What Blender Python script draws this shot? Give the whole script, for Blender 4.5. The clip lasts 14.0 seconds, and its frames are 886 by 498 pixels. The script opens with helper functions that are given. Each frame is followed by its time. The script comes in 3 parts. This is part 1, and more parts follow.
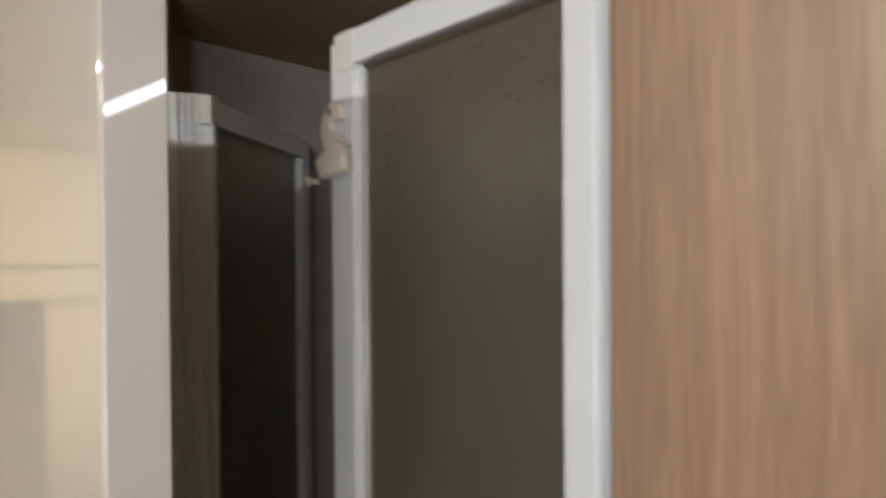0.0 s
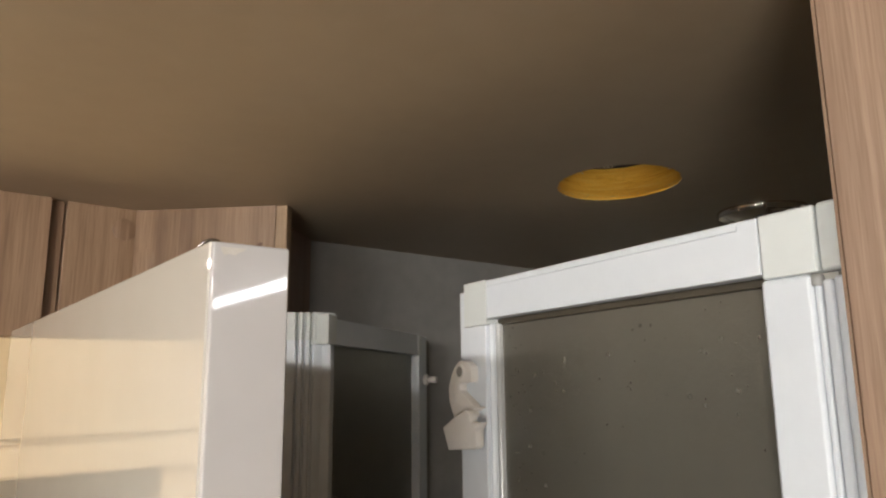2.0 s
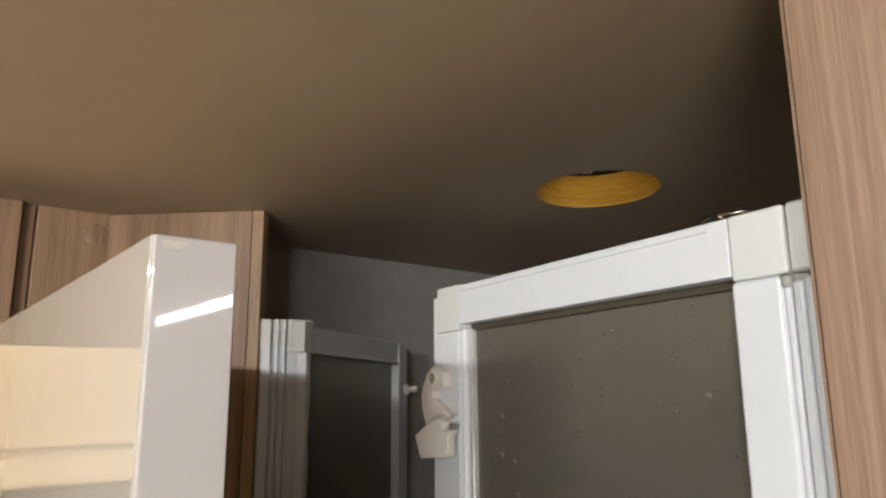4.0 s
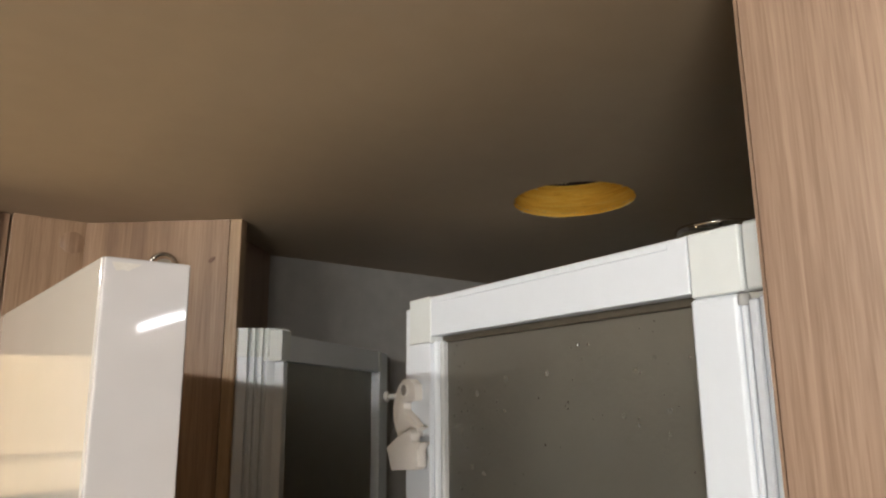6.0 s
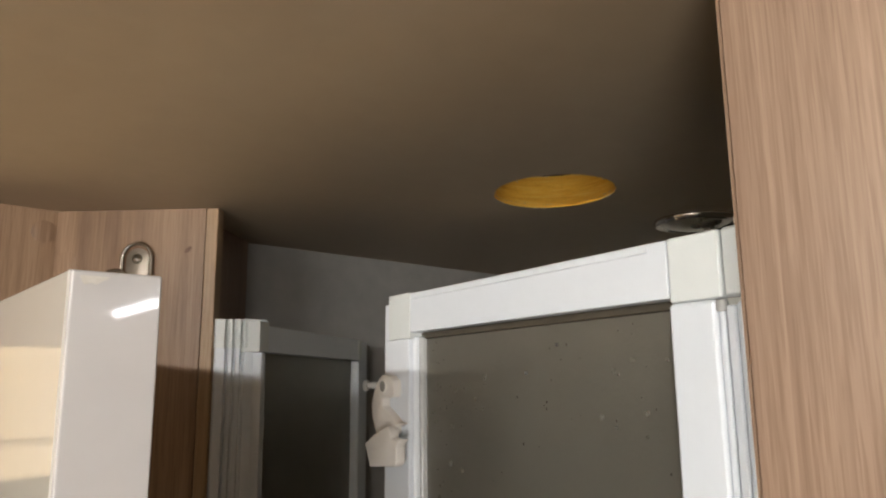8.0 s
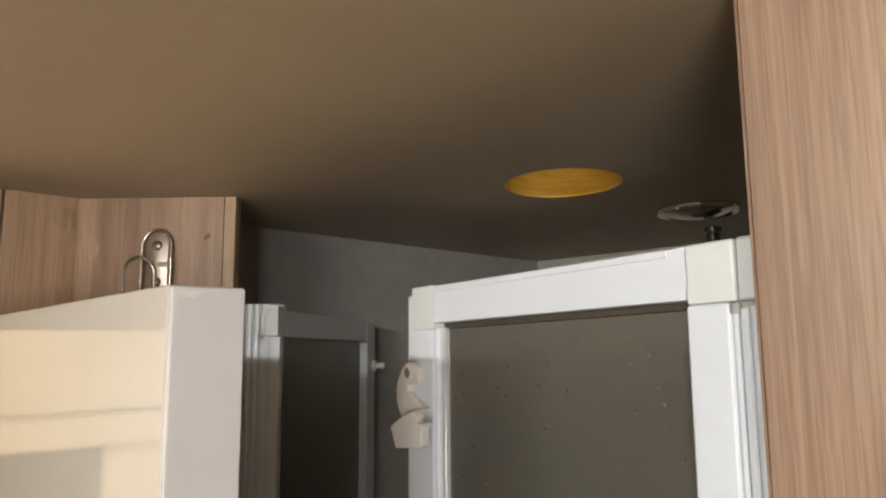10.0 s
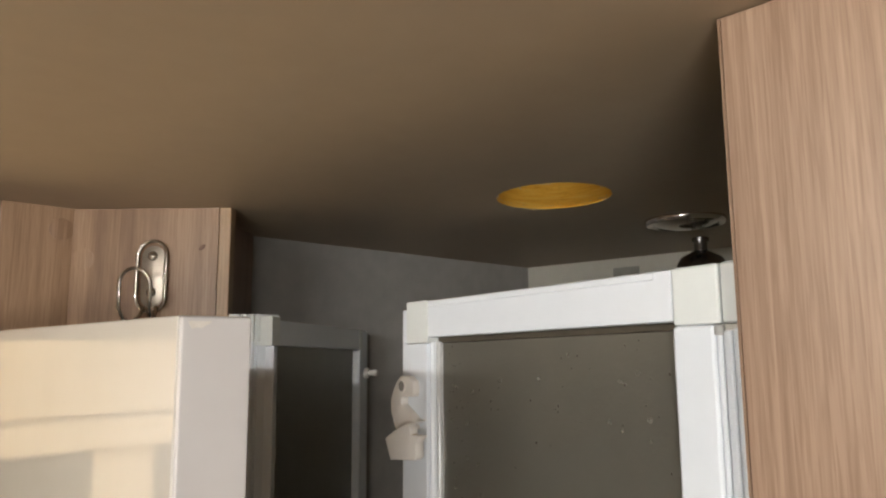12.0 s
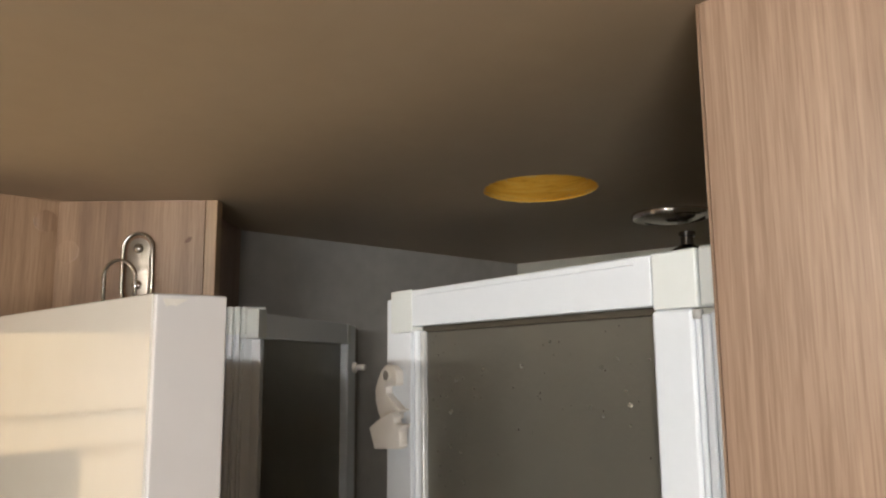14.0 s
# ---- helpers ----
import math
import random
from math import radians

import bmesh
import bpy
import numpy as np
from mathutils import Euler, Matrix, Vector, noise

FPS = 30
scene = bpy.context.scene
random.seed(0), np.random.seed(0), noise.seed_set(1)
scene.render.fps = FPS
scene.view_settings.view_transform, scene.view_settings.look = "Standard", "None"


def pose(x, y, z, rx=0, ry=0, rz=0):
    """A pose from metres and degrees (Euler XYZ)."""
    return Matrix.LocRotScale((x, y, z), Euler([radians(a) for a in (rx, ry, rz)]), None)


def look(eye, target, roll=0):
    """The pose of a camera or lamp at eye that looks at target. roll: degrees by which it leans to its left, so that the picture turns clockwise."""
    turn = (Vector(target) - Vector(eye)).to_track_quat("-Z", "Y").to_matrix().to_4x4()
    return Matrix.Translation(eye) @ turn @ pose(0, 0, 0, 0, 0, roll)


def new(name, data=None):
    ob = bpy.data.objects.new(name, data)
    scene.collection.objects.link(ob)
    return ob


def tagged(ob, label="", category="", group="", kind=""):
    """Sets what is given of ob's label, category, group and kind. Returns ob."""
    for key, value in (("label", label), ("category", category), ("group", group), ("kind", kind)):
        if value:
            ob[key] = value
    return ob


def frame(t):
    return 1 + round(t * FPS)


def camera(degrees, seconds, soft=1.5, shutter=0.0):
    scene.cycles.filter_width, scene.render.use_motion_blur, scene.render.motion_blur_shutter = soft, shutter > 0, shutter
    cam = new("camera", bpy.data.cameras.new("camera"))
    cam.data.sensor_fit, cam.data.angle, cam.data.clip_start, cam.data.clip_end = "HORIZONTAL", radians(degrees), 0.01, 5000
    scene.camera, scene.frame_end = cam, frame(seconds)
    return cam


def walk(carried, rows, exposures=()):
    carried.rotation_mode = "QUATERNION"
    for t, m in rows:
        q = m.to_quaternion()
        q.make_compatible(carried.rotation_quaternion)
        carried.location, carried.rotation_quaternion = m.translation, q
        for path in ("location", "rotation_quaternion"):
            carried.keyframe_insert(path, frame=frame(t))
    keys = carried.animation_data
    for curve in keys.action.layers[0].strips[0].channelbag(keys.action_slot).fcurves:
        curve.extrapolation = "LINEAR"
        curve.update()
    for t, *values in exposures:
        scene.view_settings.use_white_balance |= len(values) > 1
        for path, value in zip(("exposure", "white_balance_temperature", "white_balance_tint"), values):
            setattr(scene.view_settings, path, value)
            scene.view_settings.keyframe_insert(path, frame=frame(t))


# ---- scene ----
# x runs along the shower depth, y along the wash room; the camera stands near the origin.
cam = camera(67.0, 14.0, soft=2.2, shutter=0.5)
PATH = [
    (0, (-0.0408, -0.0697, 1.6561), (1.8398, 1.5772, 1.6245), -0.41),
    (0.5, (-0.0082, -0.0233, 1.7352), (1.6152, 1.8779, 1.7450), -0.45),
    (1, (0.0044, -0.0058, 1.7608), (1.5940, 1.9117, 1.9764), -0.48),
    (1.5, (-0.0133, 0.0010, 1.7649), (1.5645, 1.9057, 2.1295), -0.48),
    (2, (-0.0101, -0.0066, 1.7639), (1.5666, 1.8819, 2.2082), -0.55),
    (2.5, (-0.0111, -0.0062, 1.7653), (1.5695, 1.8725, 2.2365), -0.55),
    (5, (0.0131, -0.0092, 1.7572), (1.6313, 1.8322, 2.2479), -0.55),
    (5.5, (0.0121, -0.0187, 1.7584), (1.6367, 1.8157, 2.2541), -0.58),
    (6, (0.0117, -0.0169, 1.7655), (1.6445, 1.8092, 2.2649), -0.50),
    (6.5, (0.0106, -0.0201, 1.7665), (1.6567, 1.7966, 2.2565), -0.52),
    (7, (0.0065, -0.0180, 1.7747), (1.6650, 1.7884, 2.2606), -0.48),
    (7.5, (0.0051, -0.0100, 1.7730), (1.6808, 1.7856, 2.2392), -0.54),
    (8, (0.0133, -0.0162, 1.7759), (1.7080, 1.7703, 2.2076), -0.58),
    (8.5, (-0.0041, -0.0114, 1.7808), (1.7005, 1.7755, 2.1696), -0.58),
    (11, (-0.0272, -0.0260, 1.7869), (1.7109, 1.7397, 2.1207), -0.48),
    (11.5, (-0.0321, -0.0259, 1.7893), (1.7124, 1.7328, 2.1265), -0.55),
    (12, (-0.0334, -0.0282, 1.7961), (1.7205, 1.7202, 2.1379), -0.46),
    (12.5, (-0.0299, -0.0327, 1.7945), (1.7283, 1.7118, 2.1343), -0.48),
    (13, (-0.0286, -0.0337, 1.7931), (1.7360, 1.7048, 2.1301), -0.50),
    (13.5, (-0.0288, -0.0356, 1.7896), (1.7415, 1.6973, 2.1260), -0.49),
    (14, (-0.0289, -0.0322, 1.7883), (1.7453, 1.6959, 2.1284), -0.49),
]
walk(cam, [(t, look(eye, target, roll)) for t, eye, target, roll in PATH], [(0, -0.42), (0.5, -0.32), (1.0, -0.22), (1.5, -0.14), (2.5, -0.14), (5, -0.08), (14, -0.08)])

CEIL = 1.95

# ---------------------------------------------------------------- world and lights
world = bpy.data.worlds.new("world")
scene.world = world
world.use_nodes = True
wn = world.node_tree.nodes
sky = wn.new("ShaderNodeTexSky")
sky.sky_type, sky.sun_disc = "NISHITA", False
sky.sun_elevation, sky.sun_rotation = radians(35), radians(120)
world.node_tree.links.new(sky.outputs["Color"], wn["Background"].inputs["Color"])
wn["Background"].inputs["Strength"].default_value = 0.1


def area_lamp(name, m, sx, sy, watts, colour):
    data = bpy.data.lights.new(name, "AREA")
    data.shape, data.size, data.size_y, data.energy, data.color = "RECTANGLE", sx, sy, watts, colour
    ob = new(name, data)
    ob.matrix_world = m
    return tagged(ob, kind="light")


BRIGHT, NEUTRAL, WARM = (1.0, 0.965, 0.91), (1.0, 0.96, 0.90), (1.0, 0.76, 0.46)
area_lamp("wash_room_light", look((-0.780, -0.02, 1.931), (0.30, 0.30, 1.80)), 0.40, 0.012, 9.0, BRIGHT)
# added fill without a known source, lifts the open leaf and slate wall
area_lamp("leaf_fill_light", look((-0.60, -0.58, 1.912), (0.5, 0.7, 1.80)), 0.16, 0.03, 2.4, BRIGHT)
# hidden behind the header: extra fill that brightens the reflected locker
area_lamp("locker_fill_light", pose(-0.30, 0.95, 1.935, 65, 0, 0), 0.6, 0.03, 8.5, (1.0, 0.81, 0.56))
# low rear fill, added to light the foam, frames and ceiling
area_lamp("rear_fill_light", look((-1.35, -1.05, 1.25), (0.4, 0.3, 1.75)), 0.7, 0.5, 22.5, NEUTRAL)
# warm upward fill, made up to brighten the left of the ceiling
area_lamp("warm_ceiling_fill", look((-0.95, 1.50, 0.93), (-0.40, 1.10, 1.95)), 0.7, 1.0, 25.0, WARM)
# fill for the reflected living area, set where the door doesn't mirror it
area_lamp("lounge_fill_light", pose(-0.90, 1.70, 1.915), 0.40, 0.10, 10.0, NEUTRAL)


# ---------------------------------------------------------------- material helpers
def material(name):
    m = bpy.data.materials.new(name)
    m.use_nodes = True
    nt = m.node_tree
    return m, nt, nt.nodes["Principled BSDF"]


def node(nt, kind, **values):
    n = nt.nodes.new("ShaderNode" + kind)
    for key, v in values.items():
        n.inputs[key].default_value = v
    return n


def ramp(nt, fac, stops):
    r = nt.nodes.new("ShaderNodeValToRGB")
    el = r.color_ramp.elements
    while len(el) < len(stops):
        el.new(0.5)
    for e, (p, c) in zip(el, stops):
        e.position, e.color = p, (*c, 1)
    nt.links.new(fac, r.inputs["Fac"])
    return r.outputs["Color"]


def coords(nt, scale=(1, 1, 1), shift=(0, 0, 0)):
    tc = nt.nodes.new("ShaderNodeTexCoord")
    mp = node(nt, "Mapping", Scale=scale, Location=shift)
    nt.links.new(tc.outputs["Object"], mp.inputs["Vector"])
    return mp.outputs["Vector"]


def noise_tex(nt, vec, scale, detail=4.0, rough=0.55, dist=0.0):
    n = node(nt, "TexNoise", Scale=scale, Detail=detail, Roughness=rough, Distortion=dist)
    nt.links.new(vec, n.inputs["Vector"])
    return n.outputs["Fac"]


def mix(nt, a, b, fac, mode="MIX"):
    n = nt.nodes.new("ShaderNodeMix")
    n.data_type, n.blend_type = "RGBA", mode
    for i, v in ((0, fac), (6, a), (7, b)):
        if isinstance(v, (int, float)):
            n.inputs[i].default_value = v
        elif isinstance(v, tuple):
            n.inputs[i].default_value = (*v, 1)
        else:
            nt.links.new(v, n.inputs[i])
    return n.outputs[2]


def bump(nt, bsdf, height, strength, distance=0.001):
    b = node(nt, "Bump", Strength=strength, Distance=distance)
    nt.links.new(height, b.inputs["Height"])
    nt.links.new(b.outputs["Normal"], bsdf.inputs["Normal"])


def surface(name, a, b, scale, rough=0.5, rough_to=None, bump_scale=0, bump_strength=0.1, metallic=0.0, coat=0.0, spec=0.5):
    """Two tones that wander into one another, fine relief, uneven gloss."""
    m, nt, p = material(name)
    v = coords(nt)
    n1 = noise_tex(nt, v, scale, 5)
    n2 = noise_tex(nt, v, scale * 9, 4)
    f = mix(nt, n1, n2, 0.35)
    nt.links.new(ramp(nt, f, [(0.32, a), (0.68, b)]), p.inputs["Base Color"])
    mr = node(nt, "MapRange")
    mr.inputs["To Min"].default_value, mr.inputs["To Max"].default_value = rough, rough if rough_to is None else rough_to
    nt.links.new(n1, mr.inputs["Value"])
    nt.links.new(mr.outputs["Result"], p.inputs["Roughness"])
    p.inputs["Metallic"].default_value = metallic
    p.inputs["Coat Weight"].default_value = coat
    p.inputs["Coat Roughness"].default_value = 0.05
    p.inputs["Specular IOR Level"].default_value = spec
    if bump_scale:
        bump(nt, p, noise_tex(nt, v, bump_scale, 3), bump_strength)
    return m


def wood(name, dark, mid, light, lines=1.0, shift=(0, 0, 0), rough=0.42, fine_share=0.30):
    """Printed wood decor with upright grain: broad bands, fine streaks, short pores."""
    m, nt, p = material(name)
    broad = noise_tex(nt, coords(nt, (30 * lines, 30 * lines, 0.8), shift), 1.0, 3, 0.55, 0.5)
    streak = noise_tex(nt, coords(nt, (120 * lines, 120 * lines, 3.6), shift), 1.0, 5, 0.62, 0.25)
    pores = noise_tex(nt, coords(nt, (620, 620, 22), shift), 1.0, 2, 0.6)
    c1 = ramp(nt, broad, [(0.30, dark), (0.50, mid), (0.70, light)])
    c2 = ramp(nt, streak, [(0.42, dark), (0.52, mid), (0.60, light)])
    fine = noise_tex(nt, coords(nt, (360 * lines, 360 * lines, 9.0), shift), 1.0, 4, 0.65, 0.9)
    c3 = ramp(nt, fine, [(0.38, dark), (0.50, mid), (0.60, light)])
    c = mix(nt, mix(nt, c1, c2, 0.40), c3, fine_share)
    pc = ramp(nt, pores, [(0.38, (0.72, 0.68, 0.64)), (0.52, (1, 1, 1))])
    nt.links.new(mix(nt, c, pc, 0.5, "MULTIPLY"), p.inputs["Base Color"])
    p.inputs["Roughness"].default_value = rough
    bump(nt, p, pores, 0.12, 0.0005)
    return m


WOOD = wood("ash_decor", (0.235, 0.148, 0.098), (0.31, 0.206, 0.14), (0.435, 0.30, 0.213))
WOOD_PINE = wood("knotty_decor", (0.17, 0.097, 0.056), (0.285, 0.178, 0.108), (0.37, 0.243, 0.155), 0.8, (3.1, 1.7, 0.4), fine_share=0.14)
WOOD_EDGE = wood("edge_band", (0.27, 0.17, 0.09), (0.37, 0.245, 0.14), (0.45, 0.31, 0.18), 1.3, (7.3, 0.2, 0.1))
CAP = wood("cap_decor", (0.19, 0.11, 0.065), (0.28, 0.175, 0.11), (0.35, 0.225, 0.145), 1.2, (1.3, 5.2, 0.1))
DARK = surface("dark_gap", (0.02, 0.013, 0.009), (0.035, 0.022, 0.014), 20, 0.7)
KNOT = surface("knot_brown", (0.10, 0.05, 0.03), (0.17, 0.09, 0.05), 400, 0.6)
CEILING = surface("ceiling_foil", (0.37, 0.29, 0.20), (0.41, 0.325, 0.23), 5, 0.48, 0.56, 900, 0.06)
SLATE = surface("slate_wall", (0.34, 0.332, 0.318), (0.47, 0.460, 0.443), 4.5, 0.42, 0.55, 160, 0.04)
SHOWER_WHITE = surface("shower_white", (0.74, 0.72, 0.64), (0.80, 0.78, 0.70), 8, 0.35)
PLASTIC = surface("white_profile", (0.66, 0.70, 0.75), (0.70, 0.74, 0.79), 14, 0.28, 0.36, 300, 0.02)
BEAD = surface("white_bead", (0.70, 0.74, 0.78), (0.74, 0.78, 0.82), 14, 0.09, 0.14)
CORNER = surface("white_corner", (0.65, 0.685, 0.68), (0.69, 0.725, 0.72), 18, 0.34, 0.42, 300, 0.03)
CATCH = surface("catch_plastic", (0.68, 0.65, 0.61), (0.73, 0.70, 0.665), 60, 0.42, 0.5)
GLOSS = surface("gloss_white_foil", (0.405, 0.385, 0.35), (0.435, 0.415, 0.38), 3, 0.022, 0.035, 12, 0.012)
GLOSS_EDGE = surface("gloss_edge", (0.465, 0.455, 0.455), (0.505, 0.495, 0.495), 6, 0.025, 0.05, 9, 0.10)
CHIP = surface("chip", (0.48, 0.455, 0.40), (0.56, 0.54, 0.50), 400, 0.5)
CHROME = surface("chrome", (0.60, 0.57, 0.53), (0.66, 0.63, 0.59), 30, 0.10, 0.18, 0, 0, 1.0)
# metal toned down: the wire's dark reflections are held in its colour
NICKEL = surface("darkened_nickel", (0.36, 0.335, 0.30), (0.44, 0.41, 0.37), 60, 0.14, 0.22, 0, 0, 1.0)
DARK_CHROME = surface("dark_chrome", (0.24, 0.225, 0.21), (0.30, 0.285, 0.27), 30, 0.15, 0.22, 0, 0, 1.0)
STEEL = surface("brushed_steel", (0.29, 0.255, 0.21), (0.36, 0.32, 0.27), 60, 0.36, 0.46, 0, 0, 1.0)


def foam(name):
    """Knife-cut insulating foam: pores and uneven, nearly level cutting marks."""
    m, nt, p = material(name)
    marks = noise_tex(nt, coords(nt, (14, 14, 260)), 1.0, 4, 0.6, 0.8)
    pores = noise_tex(nt, coords(nt), 420, 3)
    c = ramp(nt, marks, [(0.30, (0.80, 0.36, 0.03)), (0.50, (0.96, 0.53, 0.06)), (0.72, (0.98, 0.64, 0.13))])
    nt.links.new(mix(nt, c, ramp(nt, pores, [(0.35, (0.82, 0.78, 0.7)), (0.5, (1, 1, 1))]), 0.5, "MULTIPLY"), p.inputs["Base Color"])
    p.inputs["Roughness"].default_value = 0.85
    bump(nt, p, mix(nt, marks, pores, 0.4), 0.6, 0.0015)
    return m


FOAM = foam("yellow_foam")
# near-black brown puts the cavity's shade into the roof colour
VOID_SHADE = surface("roof_void_shade", (0.045, 0.028, 0.02), (0.07, 0.045, 0.03), 30, 0.8)
FRAY = surface("frayed_foil", (0.66, 0.54, 0.34), (0.80, 0.68, 0.48), 300, 0.8)
CREAM = surface("cream_foil", (0.66, 0.58, 0.44), (0.72, 0.64, 0.50), 4, 0.3, 0.36)
FABRIC = surface("beige_fabric", (0.52, 0.44, 0.33), (0.64, 0.55, 0.42), 60, 0.85, 0.95, 900, 0.5)
GREY_TRIM = surface("grey_trim", (0.20, 0.19, 0.175), (0.25, 0.24, 0.22), 20, 0.6)
FLOOR = surface("floor_vinyl", (0.16, 0.11, 0.075), (0.24, 0.17, 0.115), 6, 0.45, 0.55)
WALL = surface("wall_foil", (0.60, 0.54, 0.45), (0.66, 0.60, 0.51), 6, 0.5)
TRAY = surface("shower_tray", (0.70, 0.70, 0.68), (0.76, 0.76, 0.74), 6, 0.3)
BEAD_SEAL = surface("clear_seal", (0.40, 0.41, 0.41), (0.52, 0.53, 0.53), 60, 0.12, 0.2)
# seal colour darkened to carry the shadow below the top rail
SEAL_SHADE = surface("brown_seal_shade", (0.05, 0.042, 0.03), (0.08, 0.066, 0.046), 30, 0.5)
CLIP = surface("clip_grey", (0.42, 0.41, 0.37), (0.48, 0.47, 0.43), 40, 0.45)
RUBBER = surface("grey_seal", (0.30, 0.30, 0.29), (0.38, 0.38, 0.37), 40, 0.45)


def frosted(name, tint, rough, coat=0.0, ior=1.35):
    m, nt, p = material(name)
    v = coords(nt)
    n = noise_tex(nt, v, 30, 4)
    nt.links.new(ramp(nt, n, [(0.3, tuple(c * 0.9 for c in tint)), (0.7, tint)]), p.inputs["Base Color"])
    p.inputs["Roughness"].default_value = rough
    p.inputs["Transmission Weight"].default_value = 0.85
    p.inputs["IOR"].default_value = ior
    p.inputs["Coat Weight"].default_value = coat
    p.inputs["Coat Roughness"].default_value = 0.28
    bump(nt, p, noise_tex(nt, v, 260, 3), 0.25, 0.0006)
    return m


ACRYL = frosted("smoked_acrylic", (0.46, 0.438, 0.378), 0.30, 0.7)
DROP = frosted("water_film", (0.72, 0.70, 0.64), 0.10, ior=1.14)


def glow(name, colour, strength):
    m, nt, p = material(name)
    p.inputs["Base Color"].default_value = (0.8, 0.8, 0.8, 1)
    p.inputs["Emission Color"].default_value = (*colour, 1)
    p.inputs["Emission Strength"].default_value = strength
    return m


def clear_glass(name):
    m, nt, p = material(name)
    p.inputs["Transmission Weight"].default_value = 1.0
    p.inputs["Roughness"].default_value = 0.0
    p.inputs["IOR"].default_value = 1.1
    return m


def hedge_material():
    m, nt, p = material("hedge_backdrop")
    n = noise_tex(nt, coords(nt), 5, 6)
    c = ramp(nt, n, [(0.3, (0.25, 0.34, 0.08)), (0.7, (0.62, 0.72, 0.30))])
    nt.links.new(c, p.inputs["Emission Color"])
    # emission takes the place of sunlight on the leaves
    p.inputs["Emission Strength"].default_value = 1.1
    p.inputs["Base Color"].default_value = (0, 0, 0, 1)
    return m


LIME = surface("limescale", (0.15, 0.12, 0.10), (0.24, 0.21, 0.18), 200, 0.7)
FROST = frosted("frosted_fill_pane", (0.9, 0.92, 0.93), 0.5)
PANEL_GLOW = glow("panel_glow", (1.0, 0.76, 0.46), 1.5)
STRIP = glow("strip_diffuser", (0.95, 0.97, 1.0), 45.0)
DIFFUSER = glow("lamp_diffuser", (1.0, 0.97, 0.92), 4.0)
WINDOW_GLASS = clear_glass("window_glass")
HEDGE = hedge_material()


# ---------------------------------------------------------------- mesh helpers
BOXES = set()


def box(x0, x1, y0, y1, z0, z1, bevel=0.0, seg=2, bm=None):
    bm = bm or bmesh.new()
    r = bmesh.ops.create_cube(bm, size=1.0)
    vs = r["verts"]
    for v in vs:
        v.co = Vector(((x0 + x1) / 2 + v.co.x * (x1 - x0), (y0 + y1) / 2 + v.co.y * (y1 - y0), (z0 + z1) / 2 + v.co.z * (z1 - z0)))
    if bevel:
        edges = list({e for v in vs for e in v.link_edges})
        bmesh.ops.bevel(bm, geom=edges, offset=bevel, segments=seg, profile=0.5, affect="EDGES", clamp_overlap=True)
    BOXES.add(id(bm))
    return bm


def prism(outline, y0, y1, bevel=0.0, seg=2):
    """An (x, z) outline drawn out along y."""
    bm = bmesh.new()
    front = [bm.verts.new((x, y0, z)) for x, z in outline]
    back = [bm.verts.new((x, y1, z)) for x, z in outline]
    bm.faces.new(front)
    bm.faces.new(back[::-1])
    n = len(outline)
    for i in range(n):
        bm.faces.new((front[i], back[i], back[(i + 1) % n], front[(i + 1) % n]))
    bmesh.ops.recalc_face_normals(bm, faces=bm.faces)
    if bevel:
        bmesh.ops.bevel(bm, geom=list(bm.edges), offset=bevel, segments=seg, profile=0.5, affect="EDGES", clamp_overlap=True)
    return bm


def column(outline, z0, z1):
    """An (x, y) outline drawn out upright."""
    bm = bmesh.new()
    lo = [bm.verts.new((x, y, z0)) for x, y in outline]
    hi = [bm.verts.new((x, y, z1)) for x, y in outline]
    bm.faces.new(lo[::-1])
    bm.faces.new(hi)
    n = len(outline)
    for i in range(n):
        bm.faces.new((lo[i], lo[(i + 1) % n], hi[(i + 1) % n], hi[i]))
    bmesh.ops.recalc_face_normals(bm, faces=bm.faces)
    return bm


def lathe(profile, n=32, m=Matrix(), ring=False):
    """(radius, height) pairs turned about z, then put at m."""
    bm = bmesh.new()
    rings = []
    for r, h in profile:
        rings.append([bm.verts.new(m @ Vector((r * math.cos(2 * math.pi * i / n), r * math.sin(2 * math.pi * i / n), h))) for i in range(n)])
    for a, b in list(zip(rings, rings[1:])) + ([(rings[-1], rings[0])] if ring else []):
        for i in range(n):
            bm.faces.new((a[i], a[(i + 1) % n], b[(i + 1) % n], b[i]))
    if not ring:
        bm.faces.new(rings[0][::-1])
        bm.faces.new(rings[-1])
    bmesh.ops.recalc_face_normals(bm, faces=bm.faces)
    return bm


def tube(points, radius, closed=False, n=10):
    """A round wire along the points."""
    pts = [Vector(p) for p in points]
    bm = bmesh.new()
    rings = []
    count = len(pts)
    side = None
    for i, p in enumerate(pts):
        a = pts[i - 1] if (i or closed) else p
        b = pts[(i + 1) % count] if (i < count - 1 or closed) else p
        d = (b - a).normalized()
        if side is None:
            side = d.cross(Vector((0, 1, 0.001)))
            if side.length < 0.2:
                side = d.cross(Vector((1, 0, 0)))
        side = (side - side.dot(d) * d).normalized()
        up = side.cross(d)
        rings.append([bm.verts.new(p + radius * (math.cos(2 * math.pi * k / n) * side + math.sin(2 * math.pi * k / n) * up)) for k in range(n)])
    pairs = list(zip(rings, rings[1:])) + ([(rings[-1], rings[0])] if closed else [])
    for a, b in pairs:
        for k in range(n):
            bm.faces.new((a[k], a[(k + 1) % n], b[(k + 1) % n], b[k]))
    if not closed:
        bm.faces.new(rings[0][::-1])
        bm.faces.new(rings[-1])
    bmesh.ops.recalc_face_normals(bm, faces=bm.faces)
    return bm


